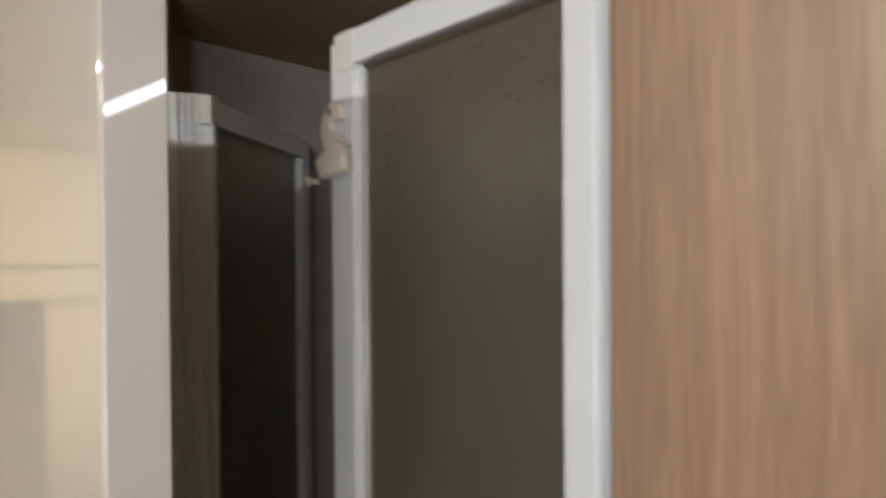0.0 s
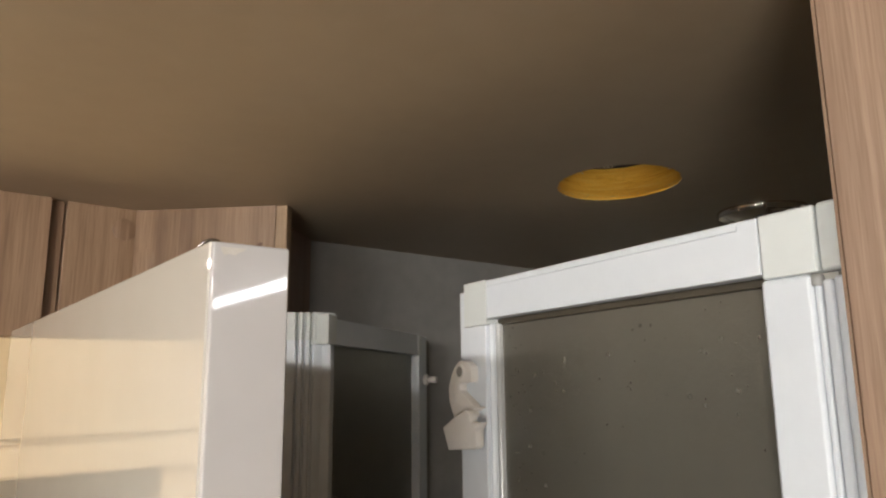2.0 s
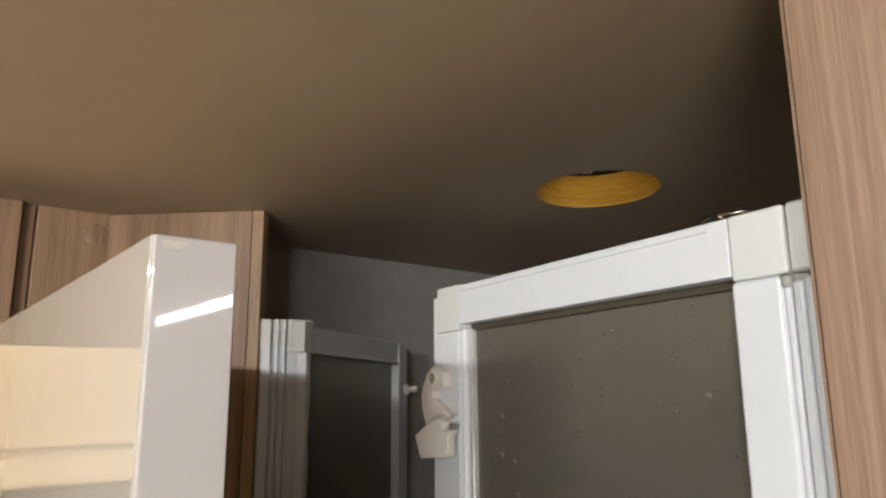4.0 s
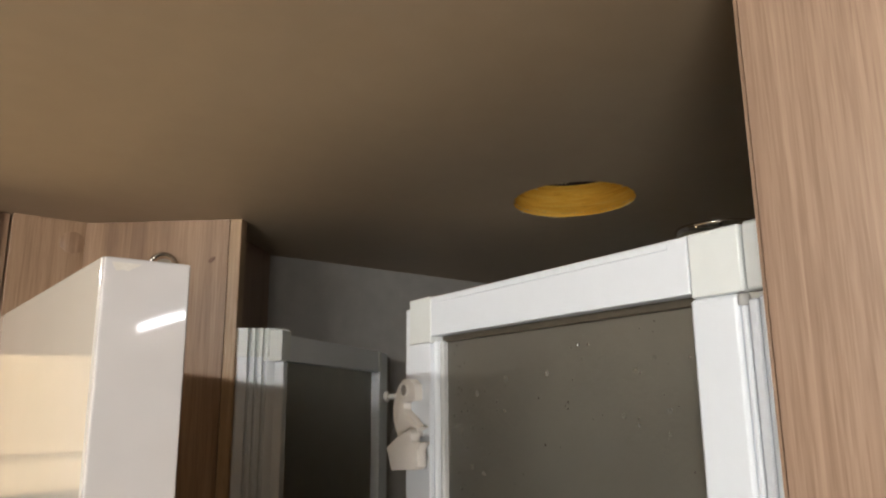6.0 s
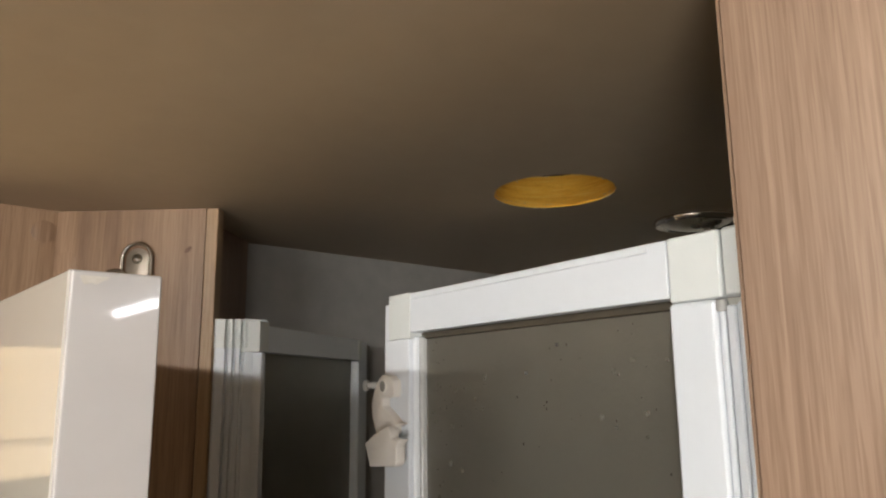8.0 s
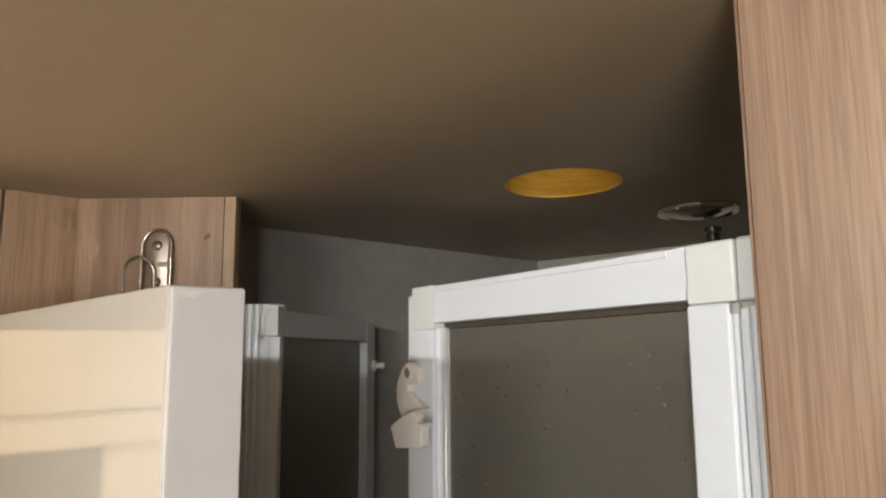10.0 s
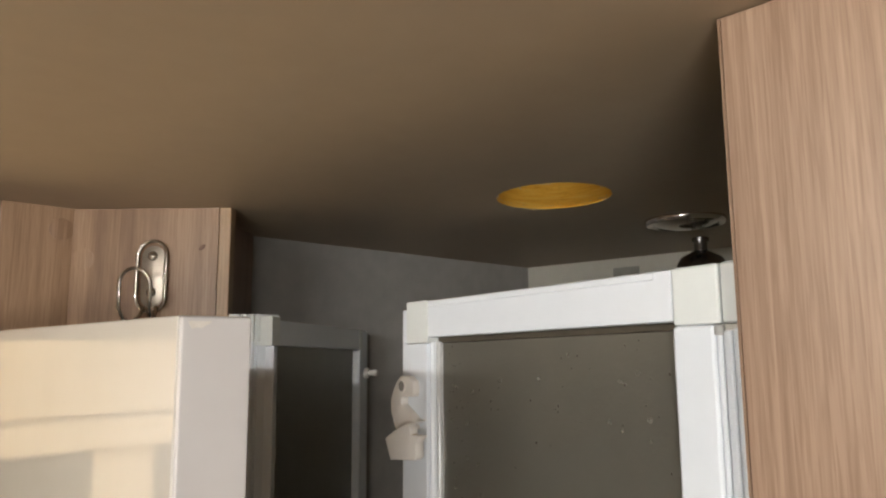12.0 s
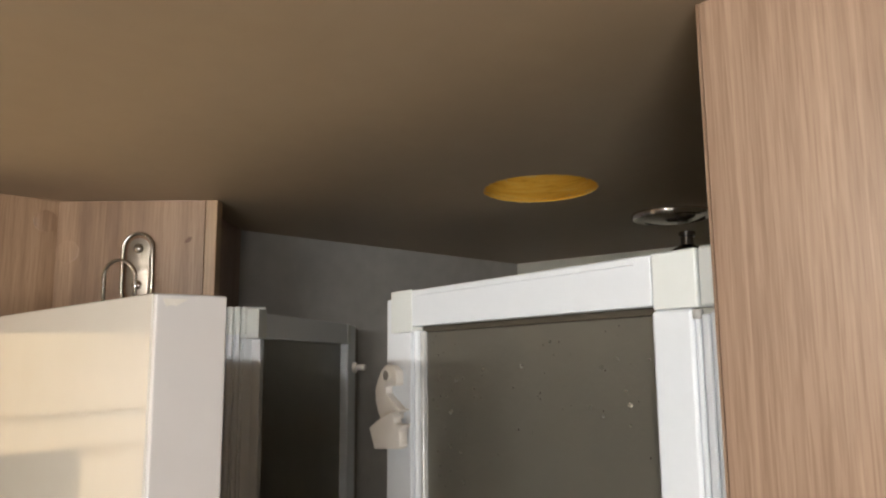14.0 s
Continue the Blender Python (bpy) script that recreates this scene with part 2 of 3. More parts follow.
VIEW_SHEAR = {"shower_door_leaf": 0.0295, "hinge_post": 0.0295, "shower_door_leaf.001": -0.030}


def part(name, bm, mat, parent=None, label="", m=None, smooth=True):
    """One mesh object, under a thing where one is given. The shower leaves and hinge post are sheared to fit the
    camera's view.
    """
    if parent and parent.name in VIEW_SHEAR:
        for v in bm.verts:
            v.co.z += VIEW_SHEAR[parent.name] * v.co.x
    me = bpy.data.meshes.new(name)
    soft_box = id(bm) in BOXES and len(bm.verts) > 8
    crease = 13 if id(bm) in BOXES else 40
    BOXES.discard(id(bm))
    flat = [tuple(max(v.link_faces, key=lambda f: f.calc_area()).normal) for v in bm.verts] if soft_box else []
    bm.to_mesh(me)
    bm.free()
    me.materials.append(mat)
    if smooth:
        me.shade_smooth()
        if soft_box:
            me.normals_split_custom_set_from_vertices(flat)  # flat faces, rounded edges
        else:
            me.set_sharp_from_angle(angle=radians(crease))
    ob = new(name, me)
    if parent:
        ob.parent = parent
    if m is not None:
        ob.matrix_basis = m
    return tagged(ob, label=label)


def thing(name, m, label, category, group=""):
    ob = new(name)
    ob.empty_display_size = 0.05
    ob.matrix_basis = m
    return tagged(ob, label=label, category=category, group=group)


def structure(name, bm, mat, label, m=None, category="wall"):
    return tagged(part(name, bm, mat, m=m), label=label, category=category, kind="structure")


# ---------------------------------------------------------------- floor, ceiling, walls
structure("floor", box(-2.0, 1.20, -1.20, 3.60, -0.05, 0.0), FLOOR, "brown wood-look vinyl floor of the motorhome", category="floor")

HOLE = (0.5540, 0.3880)
HOLE_R = 0.062
OVAL = pose(0, 0, 0, 0, 0, 45) @ Matrix.Diagonal((1.08, 0.99, 1, 1))  # stretched along the line of sight to fit the camera's view


def ceiling_mesh():
    """A sheet with a round hole sawn through it."""
    bm = bmesh.new()
    n = 96
    rng = random.Random(5)
    ring = []
    for i in range(n):
        a = 2 * math.pi * i / n
        r = HOLE_R + rng.uniform(-0.0005, 0.0005)
        p = OVAL @ Vector((r * math.cos(a), r * math.sin(a), 0))
        ring.append((HOLE[0] + p.x, HOLE[1] + p.y))
    half = 0.11
    square = []
    for i in range(n):
        a = 2 * math.pi * i / n + math.pi / 4
        k = half / max(abs(math.cos(a)), abs(math.sin(a)))
        square.append((HOLE[0] + k * math.cos(a), HOLE[1] + k * math.sin(a)))
    for z, flip in ((CEIL, True), (CEIL + 0.004, False)):  # underside and back
        inner = [bm.verts.new((x, y, z)) for x, y in ring]
        outer = [bm.verts.new((x, y, z)) for x, y in square]
        for i in range(n):
            j = (i + 1) % n
            f = (inner[i], outer[i], outer[j], inner[j])
            bm.faces.new(f[::-1] if flip else f)
        xs = (-2.0, HOLE[0] - half, HOLE[0] + half, 1.20)
        ys = (-1.20, HOLE[1] - half, HOLE[1] + half, 3.60)
        for i in range(3):
            for j in range(3):
                if (i, j) != (1, 1):
                    q = [bm.verts.new((xs[a], ys[b], z)) for a, b in ((i, j), (i + 1, j), (i + 1, j + 1), (i, j + 1))]
                    bm.faces.new(q[::-1] if flip else q)
    return bm


structure("ceiling", ceiling_mesh(), CEILING, "matt grey-beige ceiling lining with a sawn round hole", category="ceiling")
structure("roof", box(-2.0, 1.20, -1.20, 3.60, 1.9945, 2.03), VOID_SHADE, "roof sandwich above the ceiling lining, darkened for the void's shade", category="roof")

hole = thing("ceiling_cutout", pose(HOLE[0], HOLE[1], CEIL + 0.0004), "round cutout in the ceiling lined with raw yellow insulating foam", "cutout")
part("foam_ring", lathe([(HOLE_R + 0.0004, 0.0), (HOLE_R + 0.0006, 0.0362), (HOLE_R + 0.02, 0.0362), (HOLE_R + 0.02, 0.006), (HOLE_R + 0.003, 0.0045), (HOLE_R + 0.003, 0.0)], 64, OVAL, ring=True), FOAM, hole, "rough yellow foam edge")
rng = random.Random(9)
fray = bmesh.new()
for i in range(48):
    a = rng.uniform(0, 2 * math.pi)
    r = HOLE_R - rng.uniform(-0.0003, 0.0012)
    s = rng.choice((0.0003, 0.0004, 0.0005, 0.0010))
    c = OVAL @ Vector((r * math.cos(a), r * math.sin(a), -0.0004 - rng.uniform(0, 0.0009)))
    bmesh.ops.create_icosphere(fray, subdivisions=1, radius=s, matrix=Matrix.Translation(c) @ Euler((rng.random() * 3, rng.random() * 3, 0)).to_matrix().to_4x4() @ Matrix.Diagonal((1.8, 0.6, 0.5, 1)))
tagged(part("frayed_rim", fray, FRAY, hole, "torn fibres along the sawn rim"), kind="stuff")

# outer shell
structure("wall_north", box(-2.0, -0.40, 3.55, 3.60, 0, CEIL), WALL, "cream wall at the front of the living area")
structure("wall_north_low", box(-0.40, 0.40, 3.55, 3.60, 0, 0.74), WALL, "cream wall under the windscreen")
structure("wall_north_high", box(-0.40, 0.40, 3.55, 3.60, 1.24, CEIL), WALL, "cream wall above the windscreen")
structure("wall_north_side", box(0.40, 1.20, 3.55, 3.60, 0, CEIL), WALL, "cream wall beside the windscreen")
structure("wall_south", box(-1.00, 1.20, -1.20, -1.15, 0, CEIL), WALL, "plain cream rear wall of the wash room")
structure("wall_south_side", box(-2.0, -1.70, -1.20, -1.15, 0, CEIL), WALL, "plain cream wall beside the added fill window")
structure("wall_south_low", box(-1.70, -1.00, -1.20, -1.15, 0, 1.00), WALL, "plain cream wall under the added fill window")
structure("wall_south_high", box(-1.70, -1.00, -1.20, -1.15, 1.50, CEIL), WALL, "plain cream wall above the added fill window")
structure("wall_west", box(-2.05, -2.0, -1.20, 3.60, 0, CEIL), WALL, "plain cream side wall")
structure("wall_east", box(1.100, 1.20, -0.02, 0.846, 0, CEIL), SHOWER_WHITE, "off-white moisture-proof shower wall")
structure("wall_east_room", box(1.15, 1.20, -1.15, -0.02, 0, CEIL), WALL, "plain cream side wall of the wash room")
structure("wall_east_living", box(1.15, 1.20, 0.86, 3.55, 0, CEIL), WALL, "plain cream side wall of the living area")
structure("wall_shower", box(0.205, 1.15, 0.846, 0.866, 0, CEIL), SLATE, "dark slate-look shower wall panel")
# hidden filler that closes a light leak behind the corner board
structure("wall_leak_stop", box(0.190, 0.205, 0.8255, 0.866, 0, CEIL), CAP, "unseen brown filler behind the door jamb, added against light leaks")
structure("wall_shower_side", box(0.309, 1.100, -0.02, 0.0, 0, CEIL), SHOWER_WHITE, "white side wall of the shower")
structure("wall_partition", box(-2.0, -0.56, 0.802, 0.825, 0, CEIL), WOOD_PINE, "wood-look partition beside the door opening")
structure("door_header", box(-0.56, 0.1150, 0.7945, 0.825, 1.801, CEIL, 0.001), WOOD_PINE, "wood-look header above the wash room door", category="header")
structure("jamb_gap", box(0.1170, 0.1292, 0.8075, 0.824, 0, CEIL, 0.001), CAP, "brown recessed strip of the door rebate", category="trim")
structure("rebate_back", box(0.1150, 0.1310, 0.8245, 0.8255, 0, CEIL), DARK, "dark back of the door rebate", category="trim")
structure("door_jamb", box(0.1310, 0.2080, 0.8022, 0.825, 0, CEIL, 0.001), WOOD_PINE, "wood-look door jamb panel", category="trim")
structure("shower_tray", box(0.309, 1.100, 0.0, 0.846, 0.0, 0.06, 0.01), TRAY, "white shower tray", category="shower tray")

# wood-look partition edge beside the shower door
panel = thing("wood_partition", pose(0.2767, 0.0933, 0), "light ash-look partition panel beside the shower door", "partition")
part("board", box(0.0, 0.030, -0.130, -0.0012, 0, CEIL - 0.0005, 0.0012), WOOD, panel)
part("edge_band", box(0.0008, 0.0292, -0.0012, 0.0, 0, CEIL - 0.0005), WOOD, panel, "thin wood-look edge band")

# slanting corner board that carries the hook
CORNER_M = pose(0.2022, 0.8022, 0, 0, 0, -46.06)
corner = thing("corner_board", CORNER_M, "slanting knotty wood-look corner board with a light edge strip", "cabinet panel")
part("board", box(0.0, 0.1668, 0.0, 0.016, 0, CEIL - 0.0005), WOOD_PINE, corner)
part("edge_strip", box(0.1672, 0.1812, -0.0004, 0.016, 0, CEIL - 0.0005, 0.0015), WOOD_EDGE, corner, "pale solid edge strip")
part("side_board", box(0.1300, 0.1460, 0.0165, 0.20, 0, CEIL - 0.0005), CAP, corner, "darker brown inner side board")
part("knot", lathe([(0.0001, -0.0006), (0.0026, -0.0003), (0.0030, 0.0004)], 14, pose(0.1492, 0, 1.9037, 90, 0, 0) @ pose(0, 0, 0, 0, 0, 40) @ Matrix.Diagonal((1.6, 0.8, 1, 1))), KNOT, corner, "small dark brown knot")
part("cover_cap", lathe([(0.010, 0.0), (0.0125, 0.0001), (0.0125, 0.0006), (0.0118, 0.0008)], 28, pose(0.0135, -0.0, 1.8916, 90, 0, 0)), WOOD_PINE, corner, "round wood-look screw cover cap")
cap = tagged(part("screw_cap", lathe([(0.0125, 0.0), (0.0125, 0.0003), (0.0122, 0.0005)], 28, pose(0.1900, 0.8023, 1.925, 90, 0, 0)), CAP), label="round darker brown screw cover cap on the jamb", category="cover cap")


# ---------------------------------------------------------------- wash room door, standing open
def make_door():
    d = thing("wash_room_door", pose(0.0686, 0.2048, 0, 0, 0, -2.0), "open glossy off-white wash room door with a smooth edge", "door")
    top, w, th = 1.8060, 0.582, 0.0272
    part("leaf", box(0.0, th, 0.0012, w, 0.03, top, 0.0008, 3), GLOSS, d)
    part("edge_band", box(0.0004, th - 0.0004, -0.0016, 0.0013, 0.031, top - 0.0004, 0.0009, 4), GLOSS_EDGE, d, "glossy white edge band")
    part("chip", prism([(0.0025, top - 0.0020), (0.0112, top - 0.0020), (0.0102, top - 0.0030), (0.0090, top - 0.0035), (0.0074, top - 0.0046), (0.0058, top - 0.0042), (0.0040, top - 0.0048), (0.0030, top - 0.0034)], -0.0018, -0.0012), CHIP, d, "worn beige spot at the upper corner")
    for z in (0.25, 0.95, 1.65):
        part("hinge", lathe([(0.006, -0.03), (0.0065, -0.028), (0.0065, 0.028), (0.006, 0.03)], 16, pose(th + 0.004, w - 0.002, z)), CHROME, d, "metal hinge barrel")
    return d


make_door()


# ---------------------------------------------------------------- shower door, two leaves
TOP = 1.8270
RIGHT_M = pose(0.3214, 0.3741, 0, 0, 0, -95.55)


def profile_bar(x0, x1, z0, z1, y1=0.024):
    """A flat hollow bar with softly rounded edges."""
    return box(x0, x1, 0.0, y1, z0, z1, 0.0009, 2)


def make_closed_leaf():
    m = RIGHT_M
    d = thing("shower_door_leaf", m, "white plastic-framed shower door leaf with smoked frosted acrylic, closed", "shower door", "shower door leaves")
    b = 0.08
    gl, gr = 0.0368, 0.2410
    part("outer_stile", box(0.0, 0.0125, 0.002, 0.024, b, TOP - 0.0062, 0.001), PLASTIC, d)
    part("left_stile", profile_bar(0.0095, 0.0333, b, TOP - 0.0330), PLASTIC, d)
    part("inner_bead", box(0.0333, gl, 0.003, 0.022, b, TOP - 0.0315, 0.0016, 4), BEAD, d, "glossy white glazing bead")
    part("seal", box(gl, gl + 0.0042, 0.0060, 0.017, b, TOP - 0.0320, 0.0013, 3), BEAD_SEAL, d, "clear grey glazing seal")
    part("top_rail", profile_bar(0.0350, gr, TOP - 0.0290, TOP - 0.0015), PLASTIC, d)
    part("top_seal_shade", box(gl, gr, 0.0085, 0.016, TOP - 0.0335, TOP - 0.0280, 0.001), SEAL_SHADE, d, "brown glazing seal darkened for the shadow under the rail")
    part("rail_lip", box(0.0360, gr - 0.010, -0.0006, 0.006, TOP - 0.0062, TOP - 0.0022, 0.0006), PLASTIC, d, "fine raised lip along the rail")
    part("bottom_rail", profile_bar(0.0350, gr, b, b + 0.03), PLASTIC, d)
    part("right_stile", box(gr - 0.0012, 0.2632, 0.0, 0.024, b, TOP - 0.0312, 0.0026, 5), PLASTIC, d)
    part("corner_piece", box(0.0085, 0.0354, -0.0003, 0.0245, TOP - 0.0330, TOP - 0.0008, 0.0006), CORNER, d, "off-white moulded corner")
    part("corner_piece", box(gr + 0.0002, 0.2668, -0.0004, 0.0245, TOP - 0.0312, TOP - 0.0012, 0.0014, 4), CORNER, d, "off-white moulded corner")
    part("pane", box(gl, gr + 0.003, 0.010, 0.0135, b + 0.02, TOP - 0.0270), ACRYL, d, "smoked frosted acrylic pane")
    rng = random.Random(4)
    drops = bmesh.new()
    for i in range(80):
        x, z = rng.uniform(gl + 0.008, gr - 0.004), TOP - 0.034 - abs(rng.gauss(0, 0.09))
        if rng.random() < 0.45:
            x, z = gl + 0.010 + abs(rng.gauss(0, 0.013)), TOP - 0.04 - rng.uniform(0, 0.16)
        s = rng.choice((0.0003, 0.0003, 0.0004, 0.0005, 0.0007))
        bmesh.ops.create_icosphere(drops, subdivisions=1, radius=s, matrix=Matrix.Translation((x, 0.0099, z)) @ Matrix.Diagonal((1, 0.3, rng.uniform(1, 1.8), 1)))
    tagged(part("limescale", drops, LIME, d, "dried water marks on the pane"), kind="stuff")
    for i in range(22):
        x, z = rng.uniform(gl + 0.06, gr - 0.008), TOP - 0.036 - rng.uniform(0, 0.060)
        if i > 10:
            x, z = gl + 0.010 + rng.uniform(0, 0.035), TOP - 0.062 - rng.uniform(0, 0.08)
        r = rng.uniform(0.0008, 0.0019)
        part("water_drop", lathe([(r, 0.0), (r * 0.9, 0.0004), (r * 0.55, 0.0008), (r * 0.1, 0.0010)], 14, pose(x, 0.0100, z, 90, 0, 0)), DROP, d, "clear water drop")
    return d


make_closed_leaf()


def make_post():
    """Hinge post between the closed leaf and the partition."""
    d = thing("hinge_post", RIGHT_M, "white plastic hinge post of the shower door", "door post")
    part("strip", box(0.2634, 0.2662, 0.0016, 0.022, 0.06, TOP - 0.0345, 0.0010, 3), PLASTIC, d)
    part("strip", box(0.2674, 0.2718, 0.0006, 0.022, 0.06, TOP - 0.0345, 0.0012, 3), PLASTIC, d)
    part("channel", box(0.2724, 0.2890, 0.0000, 0.024, 0.06, TOP - 0.0335, 0.0016, 3), PLASTIC, d)
    part("seal", box(0.2630, 0.2726, 0.0050, 0.018, 0.06, TOP - 0.031), CLIP, d, "grey seal strip")
    part("cap", box(0.2676, 0.2890, 0.0000, 0.0245, TOP - 0.0312, TOP - 0.0008, 0.0020, 4), CORNER, d, "off-white end cap")
    part("pivot", lathe([(0.0022, 0), (0.0026, 0.0006), (0.0026, 0.004), (0.0020, 0.005)], 14, pose(0.2652, 0.0020, TOP - 0.0368)), RUBBER, d, "small grey pivot")
    return d


make_post()


def make_catch():
    d = thing("door_catch", RIGHT_M @ pose(0, 0, 1.70), "off-white plastic swivel catch on the shower door stile", "catch")
    arm = [(10.7, 70.3), (5.0, 66.0), (0.1, 58.7), (-3.2, 50.7), (-2.3, 41.5), (1.1, 33.8), (5.3, 27.5), (19.1, 28.5), (26.0, 31.2), (25.6, 34.9), (29.0, 36.1), (33.8, 38.0),
           (27.9, 38.5), (21.4, 42.9), (14.9, 46.5), (11.3, 49.0), (11.3, 53.6), (14.9, 54.9), (24.0, 55.1), (25.5, 57.5), (24.5, 66.5), (19.0, 69.8)]
    part("arm", prism([(x / 1000, z / 1000) for x, z in arm], -0.0070, -0.0002, 0.0007, 2), CATCH, d)
    eye = part("eyelet", lathe([(0.0040, 0.0), (0.0051, 0.0), (0.0051, 0.0010), (0.0040, 0.0010)], 22, pose(0.0118, -0.0070, 0.0625, 90, 0, 0), ring=True), CATCH, d, "raised ring of the pivot hole")
    # flat dark disc in place of the hole, its inner shade as colour
    part("pivot_hole_shade", lathe([(0.0039, 0.0), (0.0039, 0.0003), (0.0012, 0.0005)], 18, pose(0.0118, -0.0070, 0.0625, 90, 0, 0)), GREY_TRIM, eye, "dark disc for the shade inside the pivot hole")
    tab = [(-1.6, 22.9), (10.7, 30.0), (27.3, 36.5), (31.0, 33.0), (31.5, 28.4), (43.0, 28.9), (37.8, 23.7), (38.4, 13.0), (35.2, 10.9), (5.3, 7.9)]
    part("thumb_tab", prism([(x / 1000, z / 1000) for x, z in tab], -0.0135, -0.0062, 0.0009, 2), CATCH, d, "raised five-sided thumb tab")
    part("mount", box(0.014, 0.030, -0.0062, 0.0, 0.012, 0.026, 0.001), CATCH, d, "spacer behind the tab")
    return d


make_catch()


def make_open_leaf():
    m = pose(0.3762, 0.6471, 0, 0, 0, 29.7)
    d = thing("shower_door_leaf", m, "white plastic-framed shower door leaf with smoked acrylic, swung inwards", "shower door", "shower door leaves")
    b, top = 0.08, 1.8225
    gl, gr = 0.002, 0.2455
    part("left_stile", box(-0.006, gl, 0.0, 0.024, b, top - 0.030, 0.0015), PLASTIC, d)
    part("corner_piece", box(-0.012, 0.006, -0.0006, 0.0245, top - 0.030, top + 0.0030, 0.0010), CORNER, d, "off-white moulded corner")
    part("top_rail", profile_bar(0.006, gr, top - 0.0300, top - 0.0010), PLASTIC, d)
    part("bottom_rail", profile_bar(0.006, gr, b, b + 0.03), PLASTIC, d)
    part("inner_bead", box(gr - 0.003, gr + 0.003, -0.002, 0.020, b, top - 0.0310, 0.0028, 5), BEAD, d, "glossy white glazing bead")
    part("right_stile", box(gr + 0.003, 0.2770, 0.0, 0.024, b, top - 0.002, 0.002, 3), PLASTIC, d)
    part("corner_piece", box(gr - 0.003, 0.2560, -0.0010, 0.0245, top - 0.030, top, 0.0025, 3), CORNER, d, "off-white moulded corner")
    part("edge_seal", box(0.2775, 0.2965, 0.004, 0.016, b, top - 0.006, 0.001), GREY_TRIM, d, "dark grey closing seal")
    part("pane", box(gl - 0.002, gr, 0.010, 0.0135, b + 0.02, top - 0.027), ACRYL, d, "smoked frosted acrylic pane")
    pin = part("pin", lathe([(0.0036, 0.0), (0.0036, 0.010), (0.0046, 0.012), (0.0046, 0.018), (0.0040, 0.019)], 18, pose(0.2690, 0.0, 1.7580, 90, 0, 0)), CATCH, d, "white locking pin")
    part("collar", lathe([(0.0080, 0.0), (0.0080, 0.0035), (0.0066, 0.0055)], 18, pose(0.2690, 0.0, 1.7499, 90, 0, 0)), CATCH, pin, "round collar of the pin")
    return d


make_open_leaf()


def make_fluted_post():
    """Post with flutes at the corner board, to which the open leaf is hinged."""
    d = thing("fluted_post", pose(0.3285, 0.6722, 0, 0, 0, -27.6), "white plastic fluted hinge post beside the corner board", "door post")
    flutes = [(0.0, 0.024), (0.0, 0.005), (0.0035, 0.001), (0.0120, 0.0), (0.0132, 0.0075), (0.0148, 0.0075), (0.0162, -0.0010), (0.0195, -0.0015), (0.0210, 0.0040), (0.0225, 0.0040),
              (0.0240, -0.0018), (0.0275, -0.0020), (0.0290, 0.0035), (0.0310, 0.0035), (0.0325, -0.0010), (0.0360, -0.0010), (0.0520, 0.0040), (0.0550, 0.0060), (0.0550, 0.024)]
    part("profile", column(flutes, 0.06, 1.7975), PLASTIC, d)
    wide = [(x * 1.02 - 0.0006, y - 0.0016 if y < 0.02 else y) for x, y in flutes]
    part("cap", column(wide, 1.7977, 1.8282), CORNER, d, "off-white fluted end cap")
    return d


make_fluted_post()


# ---------------------------------------------------------------- hook on the corner board
def make_hook():
    d = thing("robe_hook", CORNER_M @ pose(0.0945, -0.0002, 1.8710), "darkened nickel wire robe hook screwed to the corner board", "hook")
    def loop(w, h, n=12):
        r = w / 2
        pts = []
        for i in range(n + 1):
            a = math.pi * i / n
            pts.append((r * math.cos(a), h / 2 - r + r * math.sin(a)))
        for i in range(n + 1):
            a = math.pi + math.pi * i / n
            pts.append((r * math.cos(a), -h / 2 + r + r * math.sin(a)))
        return pts
    part("plate", prism(loop(0.0250, 0.070), -0.0022, 0.0, 0.0004), STEEL, d, "flat brushed mounting plate")
    part("rim", tube([(x, -0.0035, z) for x, z in loop(0.0330, 0.0800)], 0.0021, True), NICKEL, d, "bent wire rim")
    for z in (0.0232, -0.0178):
        s = part("screw", lathe([(0.0056, 0.0), (0.0056, 0.0008), (0.0044, 0.0024), (0.0018, 0.0032)], 18, pose(0, -0.0022, z, 90, 0, 0)), NICKEL, d, "domed screw head")
        part("slot", box(-0.0020, 0.0020, -0.0058, -0.0052, z - 0.0004, z + 0.0004), GREY_TRIM, s)
    r = 0.0165
    foot = [(0.007, -0.004, -0.034), (0.0085, -0.010, -0.045), (0.012, -0.022, -0.052), (0.015, -0.034, -0.048), (r, -0.041, -0.038), (r, -0.042, -0.024)]
    arc = [(r * math.cos(math.pi * i / 14), -0.042 - 0.003 * math.sin(math.pi * i / 14), -0.012 + r * math.sin(math.pi * i / 14)) for i in range(15)]
    part("prong", tube(foot + arc + [(-x, y, z) for x, y, z in foot[::-1]], 0.0021), NICKEL, d, "upturned wire prong")
    return d


make_hook()


# ---------------------------------------------------------------- fittings in the shower
def make_spot():
    d = thing("ceiling_spotlight", pose(0.790, 0.351, CEIL), "round chrome ceiling spotlight with a dished rim, switched off", "spotlight")
    part("rim", lathe([(0.0500, -0.0002), (0.0505, -0.003), (0.0480, -0.0075), (0.0440, -0.0085), (0.0400, -0.0060), (0.0400, -0.0002)], 48), CHROME, d)
    part("dish", lathe([(0.0399, -0.0060), (0.0300, -0.0100), (0.0160, -0.0130), (0.0040, -0.0140)], 40), CHROME, d, "dark polished dish")
    return d


make_spot()


